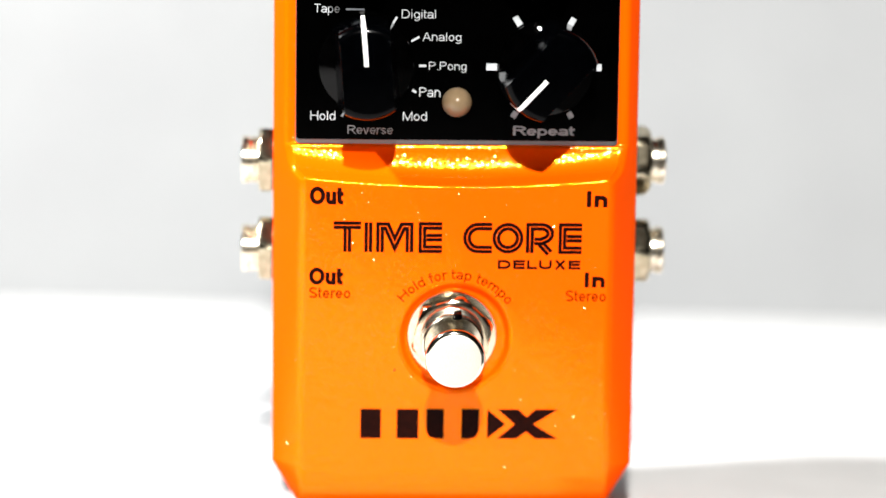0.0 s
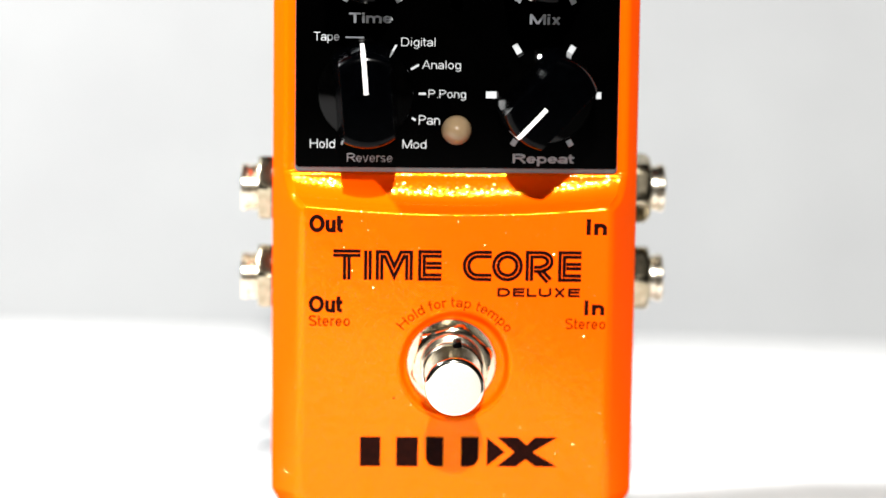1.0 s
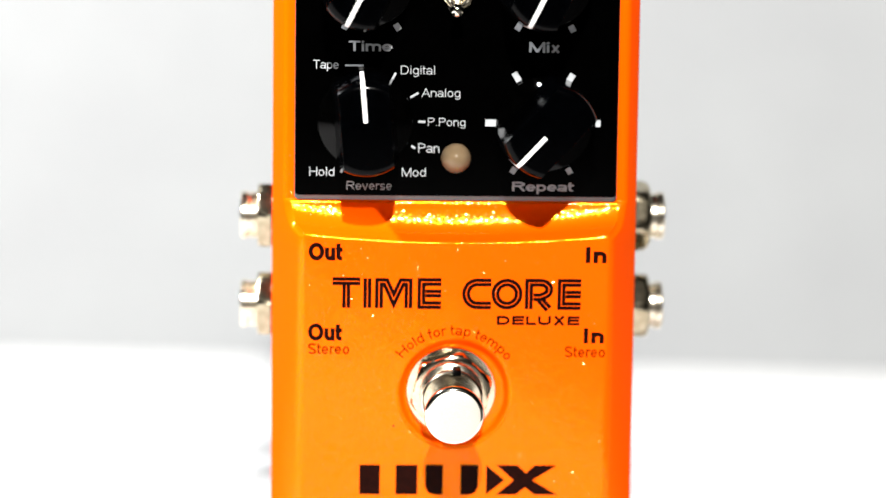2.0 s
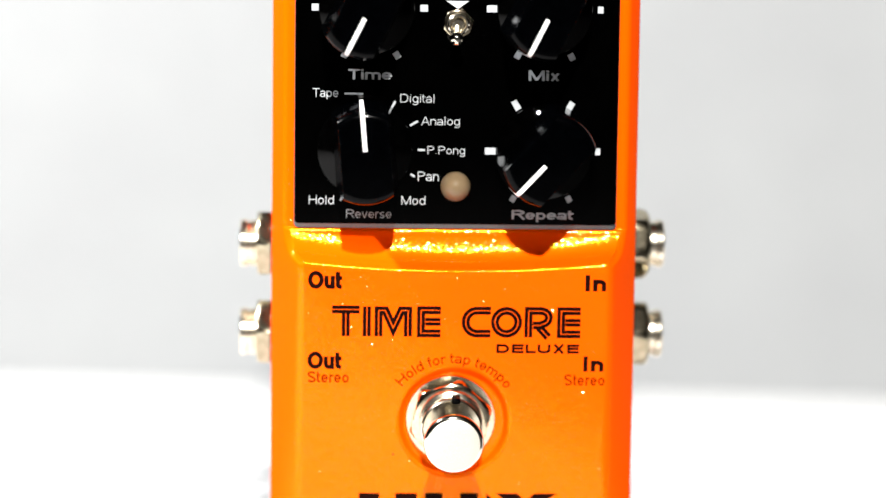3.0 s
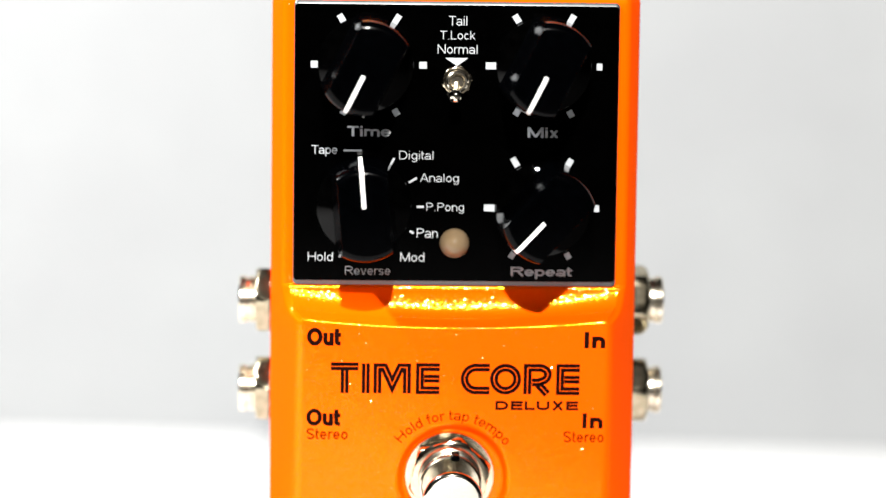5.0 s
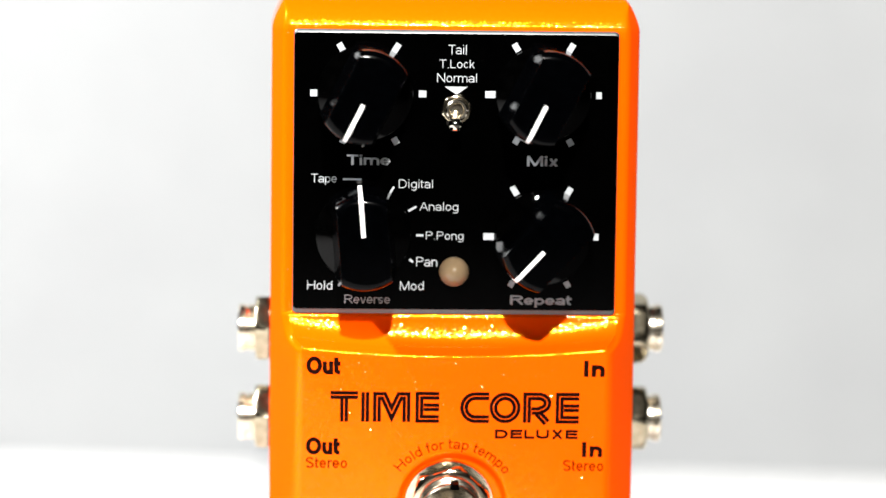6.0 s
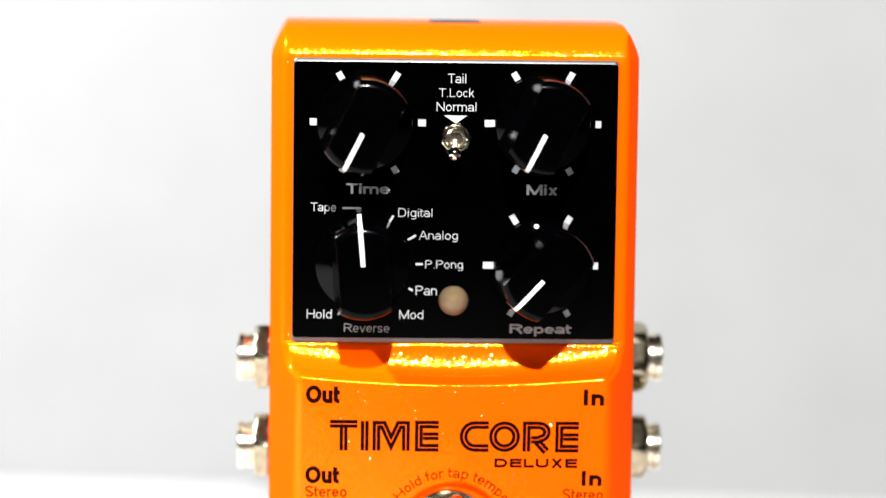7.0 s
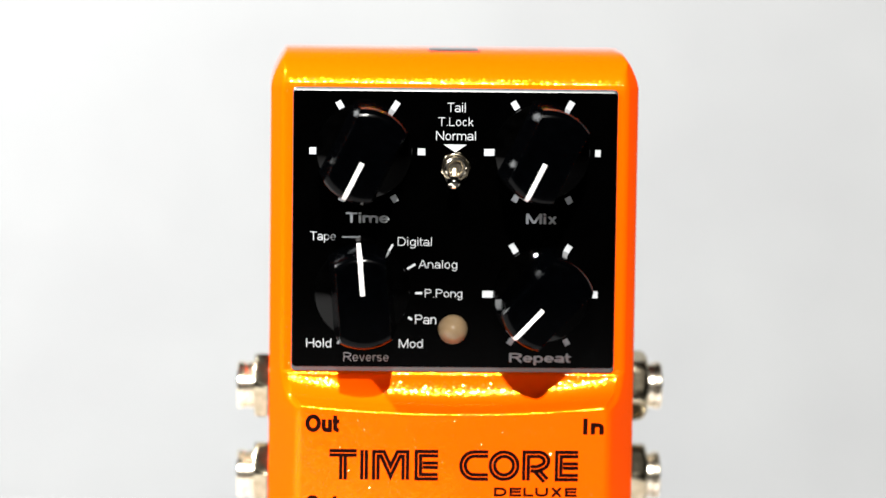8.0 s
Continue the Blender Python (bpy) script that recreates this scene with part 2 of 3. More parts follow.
def letter(c, w):
    """A plain sans-serif letter, its capitals 1 high: its width, and the centre lines of its strokes of weight w, closed where they end as they begin."""
    h, x = w / 2, SMALL
    wide = {"a": 0.75, "c": 0.70, "k": 0.68, "s": 0.68, "v": 0.70, "x": 0.70, "r": 0.47, "t": 0.39, "f": 0.39, "i": 0.31, "l": 0.31, ".": 0.36, "m": 1.15,
            "A": 0.93, "D": 1.0, "E": 0.90, "H": 1.0, "I": 0.34, "L": 0.78, "M": 1.15, "N": 1.0, "O": 1.08, "P": 0.92, "R": 1.0, "S": 0.92, "T": 0.86, "U": 1.0, "X": 0.92, " ": 0.39}.get(c, 0.77)
    lb = 0.075 if w < BOLD else 0.03 if w == BOLD or w > 0.265 else 0.055
    if w >= BOLD and c in "tfr":
        wide += 0.09
    a, b, m = lb + h, wide - lb - h, wide / 2
    ry = x / 2 - h
    loop = bow(m, x / 2, b - m, ry, 0, 360, 25)
    lines = {
        "o": [loop],
        "c": [bow(m, x / 2, b - m, ry, 42, 318, 18)],
        "e": [[(a, x / 2), (b, x / 2), *bow(m, x / 2, b - m, ry, 8, 320, 20)]],
        "d": [loop, [(b, 0), (b, 1)]],
        "p": [loop, [(a, -0.29), (a, x)]],
        "g": [loop, [(b, x), (b, -0.08), *bow(m, -0.08, b - m, 0.21 - h, 0, -155, 9)[1:]]],
        "a": [[*bow(m - 0.02, x * 0.70, b - m + 0.01, x * 0.30 - h, 162, 0, 9), (b, x * 0.6), (b, 0)], bow(m - 0.03, x * 0.295, b - m + 0.02, x * 0.295 - h, 0, 360, 19)],
        "n": [[(a, 0), (a, x)], [(a, x - 0.32), *bow(m, x - 0.30, b - m, 0.30 - h, 165, 0, 10), (b, 0)]],
        "h": [[(a, 0), (a, 1)], [(a, x - 0.32), *bow(m, x - 0.30, b - m, 0.30 - h, 165, 0, 10), (b, 0)]],
        "u": [[(b, x), (b, 0)], [(a, x), *bow(m, 0.30, b - m, 0.30 - h, 180, 345, 10), (b, 0.32)]],
        "m": [[(a, 0), (a, x)], [(a, x - 0.3), *bow((a + m) / 2, x - 0.26, (m - a) / 2, 0.26 - h, 165, 0, 9), (m, 0)], [(m, x - 0.3), *bow((m + b) / 2, x - 0.26, (b - m) / 2, 0.26 - h, 165, 0, 9), (b, 0)]],
        "r": [[(a, 0), (a, x)], [(a, x - 0.34), *bow(a + 0.27, x - 0.30, 0.27, 0.30 - h, 170, 75, 7)]],
        "s": [[*bow(m, x * 0.73, b - m, x * 0.27 - h, 25, 255, 11), *bow(m, x * 0.27, b - m, x * 0.27 - h, 75, -155, 11)]],
        "t": [[(m - 0.06, 0.95), *bow(m + 0.06 + h, 0.18 + h * 0.3, 0.12 + h, 0.18 - h * 0.7, 180, 275, 6)], [(0.01, x - h), (wide - 0.02, x - h)]],
        "f": [[(m - 0.03, 0), (m - 0.03, 0.82), *bow(m + 0.11, 0.84, 0.14, 0.16 - h, 180, 80, 6)], [(0.01, x - h), (wide - 0.02, x - h)]],
        "i": [[(m, 0), (m, x)], [(m, 1 - w), (m, 1)]],
        "l": [[(m, 0), (m, 1)]],
        ".": [[(m, 0), (m, w * 1.05)]],
        "k": [[(a, 0), (a, 1)], [(a, 0.24), (b + 0.01, x)], [(a + 0.18, 0.42), (b + 0.04, 0)]],
        "v": [[(0.04 + h, x), (m - h * 0.25, 0.0)], [(wide - 0.04 - h, x), (m + h * 0.25, 0.0)]],
        "x": [[(0.05 + h, x), (wide - 0.05 - h, 0)], [(wide - 0.05 - h, x), (0.05 + h, 0)]],
        "A": [[(h * 1.1, 0), (m - h * 0.3, 1)], [(wide - h * 1.1, 0), (m + h * 0.3, 1)], [(0.2, 0.34), (wide - 0.2, 0.34)]],
        "D": [[(a, h), (a, 1 - h), (m, 1 - h), *bow(m, 0.5, b - m, 0.5 - h, 80, -80, 12), (m, h), (a, h), (a, 0.3)]],
        "E": [[(b + h, h), (a, h), (a, 1 - h), (b + h, 1 - h)], [(a, 0.52), (b + h * 0.7, 0.52)]],
        "H": [[(a, 0), (a, 1)], [(b, 0), (b, 1)], [(a, 0.53), (b, 0.53)]],
        "I": [[(m, 0), (m, 1)]],
        "L": [[(a, 1), (a, h), (b + h, h)]],
        "M": [[(a, 0), (a, 1)], [(b, 0), (b, 1)], [(a, 1 - h * 0.2), (m, h * 0.6)], [(b, 1 - h * 0.2), (m, h * 0.6)]],
        "N": [[(a, 0), (a, 1)], [(b, 0), (b, 1)], [(a, 1 - h * 0.4), (b, h * 0.4)]],
        "O": [bow(m, 0.5, b - m + 0.02, 0.5 - h, 0, 360, 29)],
        "P": [[(a, 0), (a, 1 - h), (m, 1 - h), *bow(m, 0.73, b - m, 0.27 - h, 80, -80, 10), (m, 0.46 + h), (a, 0.46 + h)]],
        "R": [[(a, 0), (a, 1 - h), (m, 1 - h), *bow(m, 0.73, b - m, 0.27 - h, 80, -80, 10), (m, 0.46 + h), (a, 0.46 + h)], [(m + 0.02, 0.46 + h), (b + 0.05, 0)]],
        "S": [[*bow(m, 0.735, b - m, 0.265 - h, 20, 255, 13), *bow(m, 0.265, b - m, 0.265 - h, 75, -160, 13)]],
        "T": [[(0.03, 1 - h), (wide - 0.03, 1 - h)], [(m, 0), (m, 1 - w)]],
        "U": [[(a, 1), *bow(m, 0.36, b - m, 0.36 - h, 180, 360, 13), (b, 1)]],
        "X": [[(0.04 + h, 1), (wide - 0.04 - h, 0)], [(wide - 0.04 - h, 1), (0.04 + h, 0)]],
    }
    return wide, lines.get(c, [])


def inked(p, corners, quads):
    """Whether the point lies in one of the strokes' pieces."""
    for a, b, c, d in ([corners[k] for k in q] for q in quads):
        if geometry.intersect_point_tri_2d(p, a, b, c) or geometry.intersect_point_tri_2d(p, a, c, d):
            return True
    return False


def glyphs(text, weight, aspect):
    """A printed text that fills a box of 1 by 1 once the box is stretched to the aspect: corners and faces, word by word."""
    stretch = 1.0
    for _ in range(2):
        out, at = [([], [])], 0.0
        for c in text:
            if c == " ":
                out.append(([], []))
            wide, lines = letter(c, weight)
            bm = bmesh.new()
            for line in lines:
                closed = math.dist(line[0], line[-1]) < 1e-6
                stroke(bm, [((at + x) * stretch, y) for x, y in (line[:-1] if closed else line)], -weight / 2, weight / 2, lambda x, y: 0.0, closed)
            bm.verts.index_update()
            # the strokes of a letter are fused into one outline
            corners = [v.co.xy for v in bm.verts]
            quads = [[v.index for v in f.verts] for f in bm.faces]
            bm.free()
            if quads:
                fused, _, cells, *_ = geometry.delaunay_2d_cdt(corners, [], quads, 0, 1e-5)
                verts, faces = out[-1]
                faces += [[k + len(verts) for k in f] for f in cells if inked(sum((fused[k] for k in f), Vector((0, 0))) / len(f), corners, quads)]
                verts += [tuple(v) for v in fused]
            at += wide
        xs, ys = zip(*(v for verts, _ in out for v in verts))
        size = (max(xs) - min(xs), max(ys) - min(ys))
        if weight != BOLD:
            stretch *= aspect / (size[0] / size[1])
    return [([((x - min(xs)) / size[0], (y - min(ys)) / size[1]) for x, y in verts], faces) for verts, faces in out]


def word(text, x0, y0, x1, y1, mat, parent, where, label, weight=0.13):
    """A printed word that fills the box, on the surface whose height over (x, y) is where(x, y)."""
    (verts, faces), = glyphs(text, weight, (x1 - x0) / (y1 - y0))
    bm = bmesh.new()
    made = []
    for u, v in verts:
        x, y = x0 + u * (x1 - x0), y0 + v * (y1 - y0)
        made.append(bm.verts.new((x, y, where(x, y))))
    for f in faces:
        bm.faces.new([made[k] for k in f])
    return part("printed_word", bm, mat, parent, label, smooth=0)


def polygon(points, where):
    bm = bmesh.new()
    bm.faces.new([bm.verts.new((x, y, where(x, y))) for x, y in points])
    return bm


# ---- the setting ----


def plain_box(name, lo, hi, mat, label):
    bm = bmesh.new()
    bmesh.ops.create_cube(bm, size=1.0)
    for v in bm.verts:
        v.co = Vector([lo[k] + (v.co[k] + 0.5) * (hi[k] - lo[k]) for k in range(3)])
    mesh = bpy.data.meshes.new(name)
    bm.to_mesh(mesh)
    bm.free()
    mesh.materials.append(mat)
    return tagged(new(name, mesh), label, name.split("_")[0], kind="structure")


def card(name, loops, mat, label):
    bm = bmesh.new()
    loft(bm, loops)
    mesh = bpy.data.meshes.new(name)
    bmesh.ops.recalc_face_normals(bm, faces=bm.faces)
    bm.to_mesh(mesh)
    bm.free()
    mesh.materials.append(mat)
    mesh.polygons.foreach_set("use_smooth", [True] * len(mesh.polygons))
    mesh.set_sharp_from_angle(angle=radians(40))
    return tagged(new(name, mesh), label, name, kind="structure")


# the white card under the pedal, its front edge cut at a slant, and the pale card that stands a little askew behind it
BACK, THICK, ASKEW = 0.256, 0.002, 0.11
flat, upright = [], []
for x in np.linspace(-0.7, 0.7, 57):
    back = BACK - ASKEW * x
    ys = [max(-0.6, min(-0.01, -0.14 + 1.2 * x)), 0.0, 0.05, back]
    flat.append([(x, y, 0.0) for y in ys] + [(x, y, -THICK) for y in ys[::-1]])
    sag = 0.0015 * math.sin(x * 5.0)
    hs = [-0.009, 0.05, 0.15, 0.25, 0.32]
    upright.append([(x, back + 0.0006 + sag * h, h) for h in hs] + [(x, back + 0.0036 + sag * h, h) for h in hs[::-1]])
card("ground", flat, PAPER, "smooth white card lying under the pedal")
card("backdrop", upright, WALLPAPER, "plain pale grey card standing behind the pedal")
plain_box("floor", (-2.0, -2.0, -0.10), (2.0, 2.0, -0.01), STUDIO, "plain dark studio floor under the white card")
plain_box("wall_north", (-2.0, 1.9, -0.01), (2.0, 2.0, 2.2), STUDIO, "plain dark studio wall behind the backdrop")
plain_box("wall_south", (-2.0, -2.0, -0.01), (2.0, -1.9, 2.2), STUDIO, "plain dark studio wall facing the pedal")
plain_box("wall_east", (1.9, -1.9, -0.01), (2.0, 1.9, 2.2), STUDIO, "plain dark studio side wall")
plain_box("wall_west", (-2.0, -1.9, -0.01), (-1.9, 1.9, 2.2), STUDIO, "plain dark studio side wall")
plain_box("ceiling", (-2.0, -2.0, 2.2), (2.0, 2.0, 2.3), STUDIO, "plain dark studio ceiling")

# ---- the pedal ----
pedal = new("guitar_pedal")
pedal.matrix_basis = pose(0, 0, 0, 90, 0, 0)
tagged(pedal, "orange sparkle guitar effect pedal with black panel standing on white card", "guitar pedal")
FACE = mm_at(0, BASE, 0)

# the face's outline from top to bottom: (y, z)
PROFILE = [(34.35, -10.5), (34.1, -8.4), (33.6, -6.6), (33.0, -5.0), (32.3, -3.8), (31.5, -2.8), (30.7, -2.1), (30.0, -1.68), (29.2, -1.33),
           (28.4, -1.08), (27.4, -1.0), (0.0, -1.0), (-27.8, -1.0), (-28.0, -0.86), (-28.25, -0.70), (-28.55, -0.58), (-29.2, -0.42), (-30.2, -0.08), (-31.2, 0.36),
           (-32.2, 0.97), (-33.0, 1.8), (-33.6, 2.85), (-34.05, 3.85), (-34.35, 4.42), (-34.6, 4.72), (-34.9, 4.88), (-35.3, 4.93), (-36.0, low(-36.0)), (-60.0, low(-60)),
           (-94.0, low(-94)), (-96.0, -0.62), (-98.0, -1.35), (-99.5, -2.5), (-100.8, -4.4), (-101.6, -7.0), (-102.0, -10.5)]
SWITCH = (-0.55, -65.45)


def eased(y, ys, zs):
    """The outline's height at y: a cubic through the points that never overshoots."""
    k = min(max(int(np.searchsorted(ys, y)) - 1, 0), len(ys) - 2)
    steps = [(zs[i + 1] - zs[i]) / (ys[i + 1] - ys[i]) for i in range(len(ys) - 1)]

    def slope(i):
        if i in (0, len(ys) - 1):
            return steps[0] if i == 0 else steps[-1]
        a, b = steps[i - 1], steps[i]
        return 0.0 if a * b <= 0 else 2 * a * b / (a + b)
    w = ys[k + 1] - ys[k]
    t = (y - ys[k]) / w
    return ((1 + 2 * t) * (1 - t) ** 2 * zs[k] + t * (1 - t) ** 2 * w * slope(k)
            + t * t * (3 - 2 * t) * zs[k + 1] + t * t * (t - 1) * w * slope(k + 1))


def enclosure():
    bm = bmesh.new()
    ys = [p[0] for p in PROFILE][::-1]
    zs = [p[1] for p in PROFILE][::-1]
    stations = sorted({*ys, *np.linspace(-94, -36, 146).round(3), *np.linspace(-36, -27.4, 87).round(3), *np.linspace(27.4, 34.2, 50).round(3)})
    across = np.linspace(-1, 1, 161)
    loops = []
    for y in stations:
        zf = low(y) if -94.0 <= y <= -36.0 else float(eased(y, ys, zs))
        cut = 0.0
        if y > 27.6:
            cut = 2.9 * ((y - 27.6) / 6.75) ** 1.5
        if y < -92.6:
            cut = (-92.6 - y) * 0.60
        outer = 36.1 - cut
        inner = 33.75 - (zf + 1.0) * 0.54 - cut if y > -36.0 else 30.6
        inner = min(inner, outer - 0.3)
        edge = -5.2 if zf > -4.5 else zf - 1.0
        loop = []
        side = [(outer + 0.25, -33.0), (outer + 0.1, -14.0), (outer, edge - 0.7), (outer - 0.08, edge - 0.2), (outer - 0.35, edge + 0.4)]
        # the bevel meets the face in a soft round
        rim = inner - 1.0
        foot_x, foot_z = inner + 0.22 * (outer - 0.35 - inner), zf + 0.22 * (edge + 0.4 - zf)
        soft = [((1 - t) ** 2 * foot_x + 2 * t * (1 - t) * inner + t * t * rim, (1 - t) ** 2 * foot_z + (1 - (1 - t) ** 2) * zf) for t in (0.0, 0.2, 0.4, 0.6, 0.8)]
        loop += [(-x, y, z) for x, z in side + soft]
        for s in across:
            x = s * rim
            bow = 0.0
            if -37.5 < y < -27.8:
                w = math.sin(math.pi * (y + 27.8) / -9.7) ** 1.2
                bow = (1.9 * (s * s - 0.25) - 0.65) * w
            d = math.hypot(x - 0.05, y + 66.0)
            u = min(1.0, max(0.0, (11.2 - d) / 1.5)) if y < -45 else 0.0
            dish = 1.8 * u * u * (3 - 2 * u)
            loop.append((x, y + bow, zf - dish))
        loop += [(x, y, z) for x, z in (side + soft)[::-1]]
        loops.append(loop)
    loft(bm, loops)
    return bm


part("enclosure", enclosure(), PAINT, pedal, "orange metal-flake painted die-cast enclosure", FACE, smooth=50)
part("base_plate", slab(-34.6, -BASE, 34.6, 28.5, 2.0, -36.5, -33.05, 0.5), PLATE, pedal, "grey metal base plate at the back", FACE)

panel = part("control_panel", slab(-31.62, -27.03, 31.52, 27.10, 0.7, -0.96, 0.0, 0.03), ACRYLIC, pedal, "glossy black acrylic control panel", FACE)
bm = bmesh.new()
loft(bm, [rounded_rect(-31.75, -27.85, 31.65, 27.7, 0.9, -0.98), rounded_rect(-31.75, -27.85, 31.65, 27.75, 0.9, -0.34), rounded_rect(-31.68, -27.45, 31.58, 27.60, 0.8, -0.20), rounded_rect(-31.60, -27.01, 31.50, 27.08, 0.7, -0.01)], cap0=False, cap1=False)
part("bevelled_edge", bm, EDGE, panel, "cut and polished clear edge of the panel")


def on_panel(x, y):
    return 0.04


def on_low(x, y):
    return low(y) + 0.05


for text, x0, y0, x1, y1, bold in (
        ("Tail", -1.71, 23.11, 1.83, 24.94, 0.09), ("T.Lock", -3.44, 20.37, 3.41, 22.06, 0.09), ("Normal", -3.85, 17.62, 3.89, 19.41, 0.09),
        ("Time", -21.30, 1.32, -12.79, 3.35, BOLD), ("Mix", 13.92, 1.29, 19.93, 3.45, BOLD), ("Repeat", 11.00, -26.44, 23.15, -24.07, BOLD),
        ("Tape", -28.20, -2.65, -23.22, -0.48, 0.09), ("Digital", -11.10, -3.59, -4.45, -1.43, 0.09), ("Analog", -6.97, -7.99, 0.58, -5.83, 0.09),
        ("P.Pong", -5.68, -13.66, 1.65, -11.60, 0.09), ("Pan", -7.51, -18.49, -3.39, -16.63, 0.09), ("Mod", -10.66, -23.20, -5.99, -21.45, 0.09),
        ("Hold", -28.80, -23.23, -23.92, -21.48, 0.09), ("Reverse", -21.48, -25.93, -12.61, -24.21, 0.09)):
    word(text, x0, y0, x1, y1, WHITE, panel, on_panel, "white printed word " + text, bold)


def tick(cx, cy, x, y, length, width):
    a = math.atan2(y - cy, x - cx)
    u, v = Vector((math.cos(a), math.sin(a))) * length / 2, Vector((-math.sin(a), math.cos(a))) * width / 2
    c = Vector((x, y))
    part("scale_mark", polygon([c - u - v, c + u - v, c + u + v, c - u + v], on_panel), WHITE, panel, smooth=0)


RINGS = {"time": (-17.4, 15.4), "mix": (17.05, 15.5), "mode": (-17.4, -12.3), "repeat": (16.9, -12.55)}
for key, marks in (
        ("time", ((-27.78, 15.32, 1.45, 1.35), (-22.59, 24.28, 1.7, 1.2), (-11.93, 24.06, 2.3, 1.2), (-6.66, 15.31, 1.5, 1.35), (-11.85, 6.09, 1.4, 1.2), (-21.98, 6.21, 1.4, 1.2))),
        ("mix", ((6.56, 15.33, 2.0, 1.35), (11.51, 24.53, 1.7, 1.2), (22.20, 24.53, 1.9, 1.2), (27.77, 15.32, 1.1, 1.35), (22.28, 6.08, 1.4, 1.2), (11.77, 6.31, 1.4, 1.2))),
        ("repeat", ((6.62, -12.50, 2.1, 1.35), (11.58, -3.45, 2.0, 1.2), (22.11, -3.69, 2.1, 1.2), (27.69, -12.43, 1.0, 1.35), (22.18, -21.86, 1.3, 1.1), (11.2, -21.84, 1.3, 1.1))),
        ("mode", ((-12.55, -3.75, 2.0, 0.42), (-8.39, -7.18, 1.8, 0.42), (-6.89, -12.39, 1.4, 0.42), (-8.5, -17.4, 0.9, 0.42), (-22.39, -21.99, 1.2, 0.42)))):
    for x, y, length, width in marks:
        tick(*RINGS[key], x, y, length, width)
part("scale_mark", polygon([(-22.0, -1.65), (-18.4, -1.65), (-18.4, -1.3), (-22.0, -1.3)], on_panel), WHITE, panel, smooth=0)
part("printed_triangle", polygon([(-2.38, 16.8), (-0.05, 15.26), (2.13, 16.8)], on_panel), WHITE, panel, smooth=0)


def knob_loop(r, w, z, n=10):
    """A circle of radius r cut by two flats w from its middle, its long axis along y."""
    a = math.asin(min(0.999, w / r))
    out = [(r * math.sin(t), r * math.cos(t), z) for t in np.linspace(-a, a, n)]
    out += [(r * math.sin(t), r * math.cos(t), z) for t in np.linspace(math.pi - a, math.pi + a, n)]
    return out


def knob(key, degrees, aside):
    """A knob on its scale, its shaft a little aside of the scale's middle."""
    x, y = RINGS[key][0] + aside, RINGS[key][1]
    turn = Matrix.Rotation(radians(degrees - 90), 4, "Z")
    skirt = lathe([(9.0, 0.15), (9.4, 0.4), (9.38, 0.9), (9.2, 1.2), (6.0, 2.6), (3.0, 2.8)], 64)
    body = part("knob", skirt, SKIRT, pedal, "black plastic knob with a white pointer line", mm_at(x, y + BASE, 0.0, turn))
    bm = bmesh.new()
    # the sides lean in a little and turn over into the flat top in a wide round
    turned = [(1.7 * (1 - math.cos(a)), 16.2 + 1.8 * math.sin(a)) for a in np.linspace(0, math.pi / 2, 9)]
    loft(bm, [knob_loop(9.75, 6.15, 0.8), knob_loop(9.6, 5.85, 5.0), knob_loop(9.3, 5.2, 13.0), *(knob_loop(9.2 - d, 4.85 - d * 0.05, z) for d, z in turned)])
    part("grip", bm, KNOB, body, smooth=30)
    bm = bmesh.new()
    path = [(1.3, 18.02), *((9.2 - d, z + 0.02) for d, z in turned[::-1]), (9.32, 13.0), (9.62, 5.0), (9.77, 1.8)]
    loops = []
    for k, (r, z) in enumerate(path):
        a, b = path[max(k - 1, 0)], path[min(k + 1, len(path) - 1)]
        d = Vector((b[0] - a[0], b[1] - a[1])).normalized()
        nx, nz = -d.y * 0.07, d.x * 0.07
        loops.append([(-0.40, r - nx, z - nz), (0.40, r - nx, z - nz), (0.40, r + nx, z + nz), (-0.40, r + nx, z + nz)])
    loft(bm, loops)
    part("pointer", bm, POINTER, body, "raised white pointer line")
    return body


knob("time", -116.6, -0.4)
knob("mix", -116.5, -0.15)
knob("mode", 94.8, -0.55)
knob("repeat", -133.2, 0.3)

# status lamp, toggle, footswitch
lamp_at = mm_at(-0.1, -19.56 + BASE, 0.0)
part("status_lamp", lathe([(2.95, 0.0), *((2.9 * math.cos(a), 0.15 + 3.5 * math.sin(a)) for a in np.linspace(0, math.pi / 2, 14))], 40), LENS, pedal, "unlit milky round indicator lamp", lamp_at)

toggle = part("toggle_switch", hex_nut(3.15, 1.3, 2.0, 0.2), SOFT_CHROME, pedal, "small chrome toggle switch pointing down", mm_at(-0.05, 12.4 + BASE, 0.02))
part("bushing", threaded(2.15, 0.2, 3.4, 0.6, 28, 1.3, 1.0), BRASS, toggle)
lever_turn = Vector((-0.45, -2.5, 6.6)).to_track_quat("Z", "Y").to_matrix().to_4x4()
part("lever", lathe([(0.75, 1.5), (0.85, 4.0), (1.0, 5.8), (1.3, 6.7), (1.35, 7.3), (1.2, 7.9), (0.75, 8.35), (0.01, 8.5)], 24), CHROME, toggle, at=lever_turn)

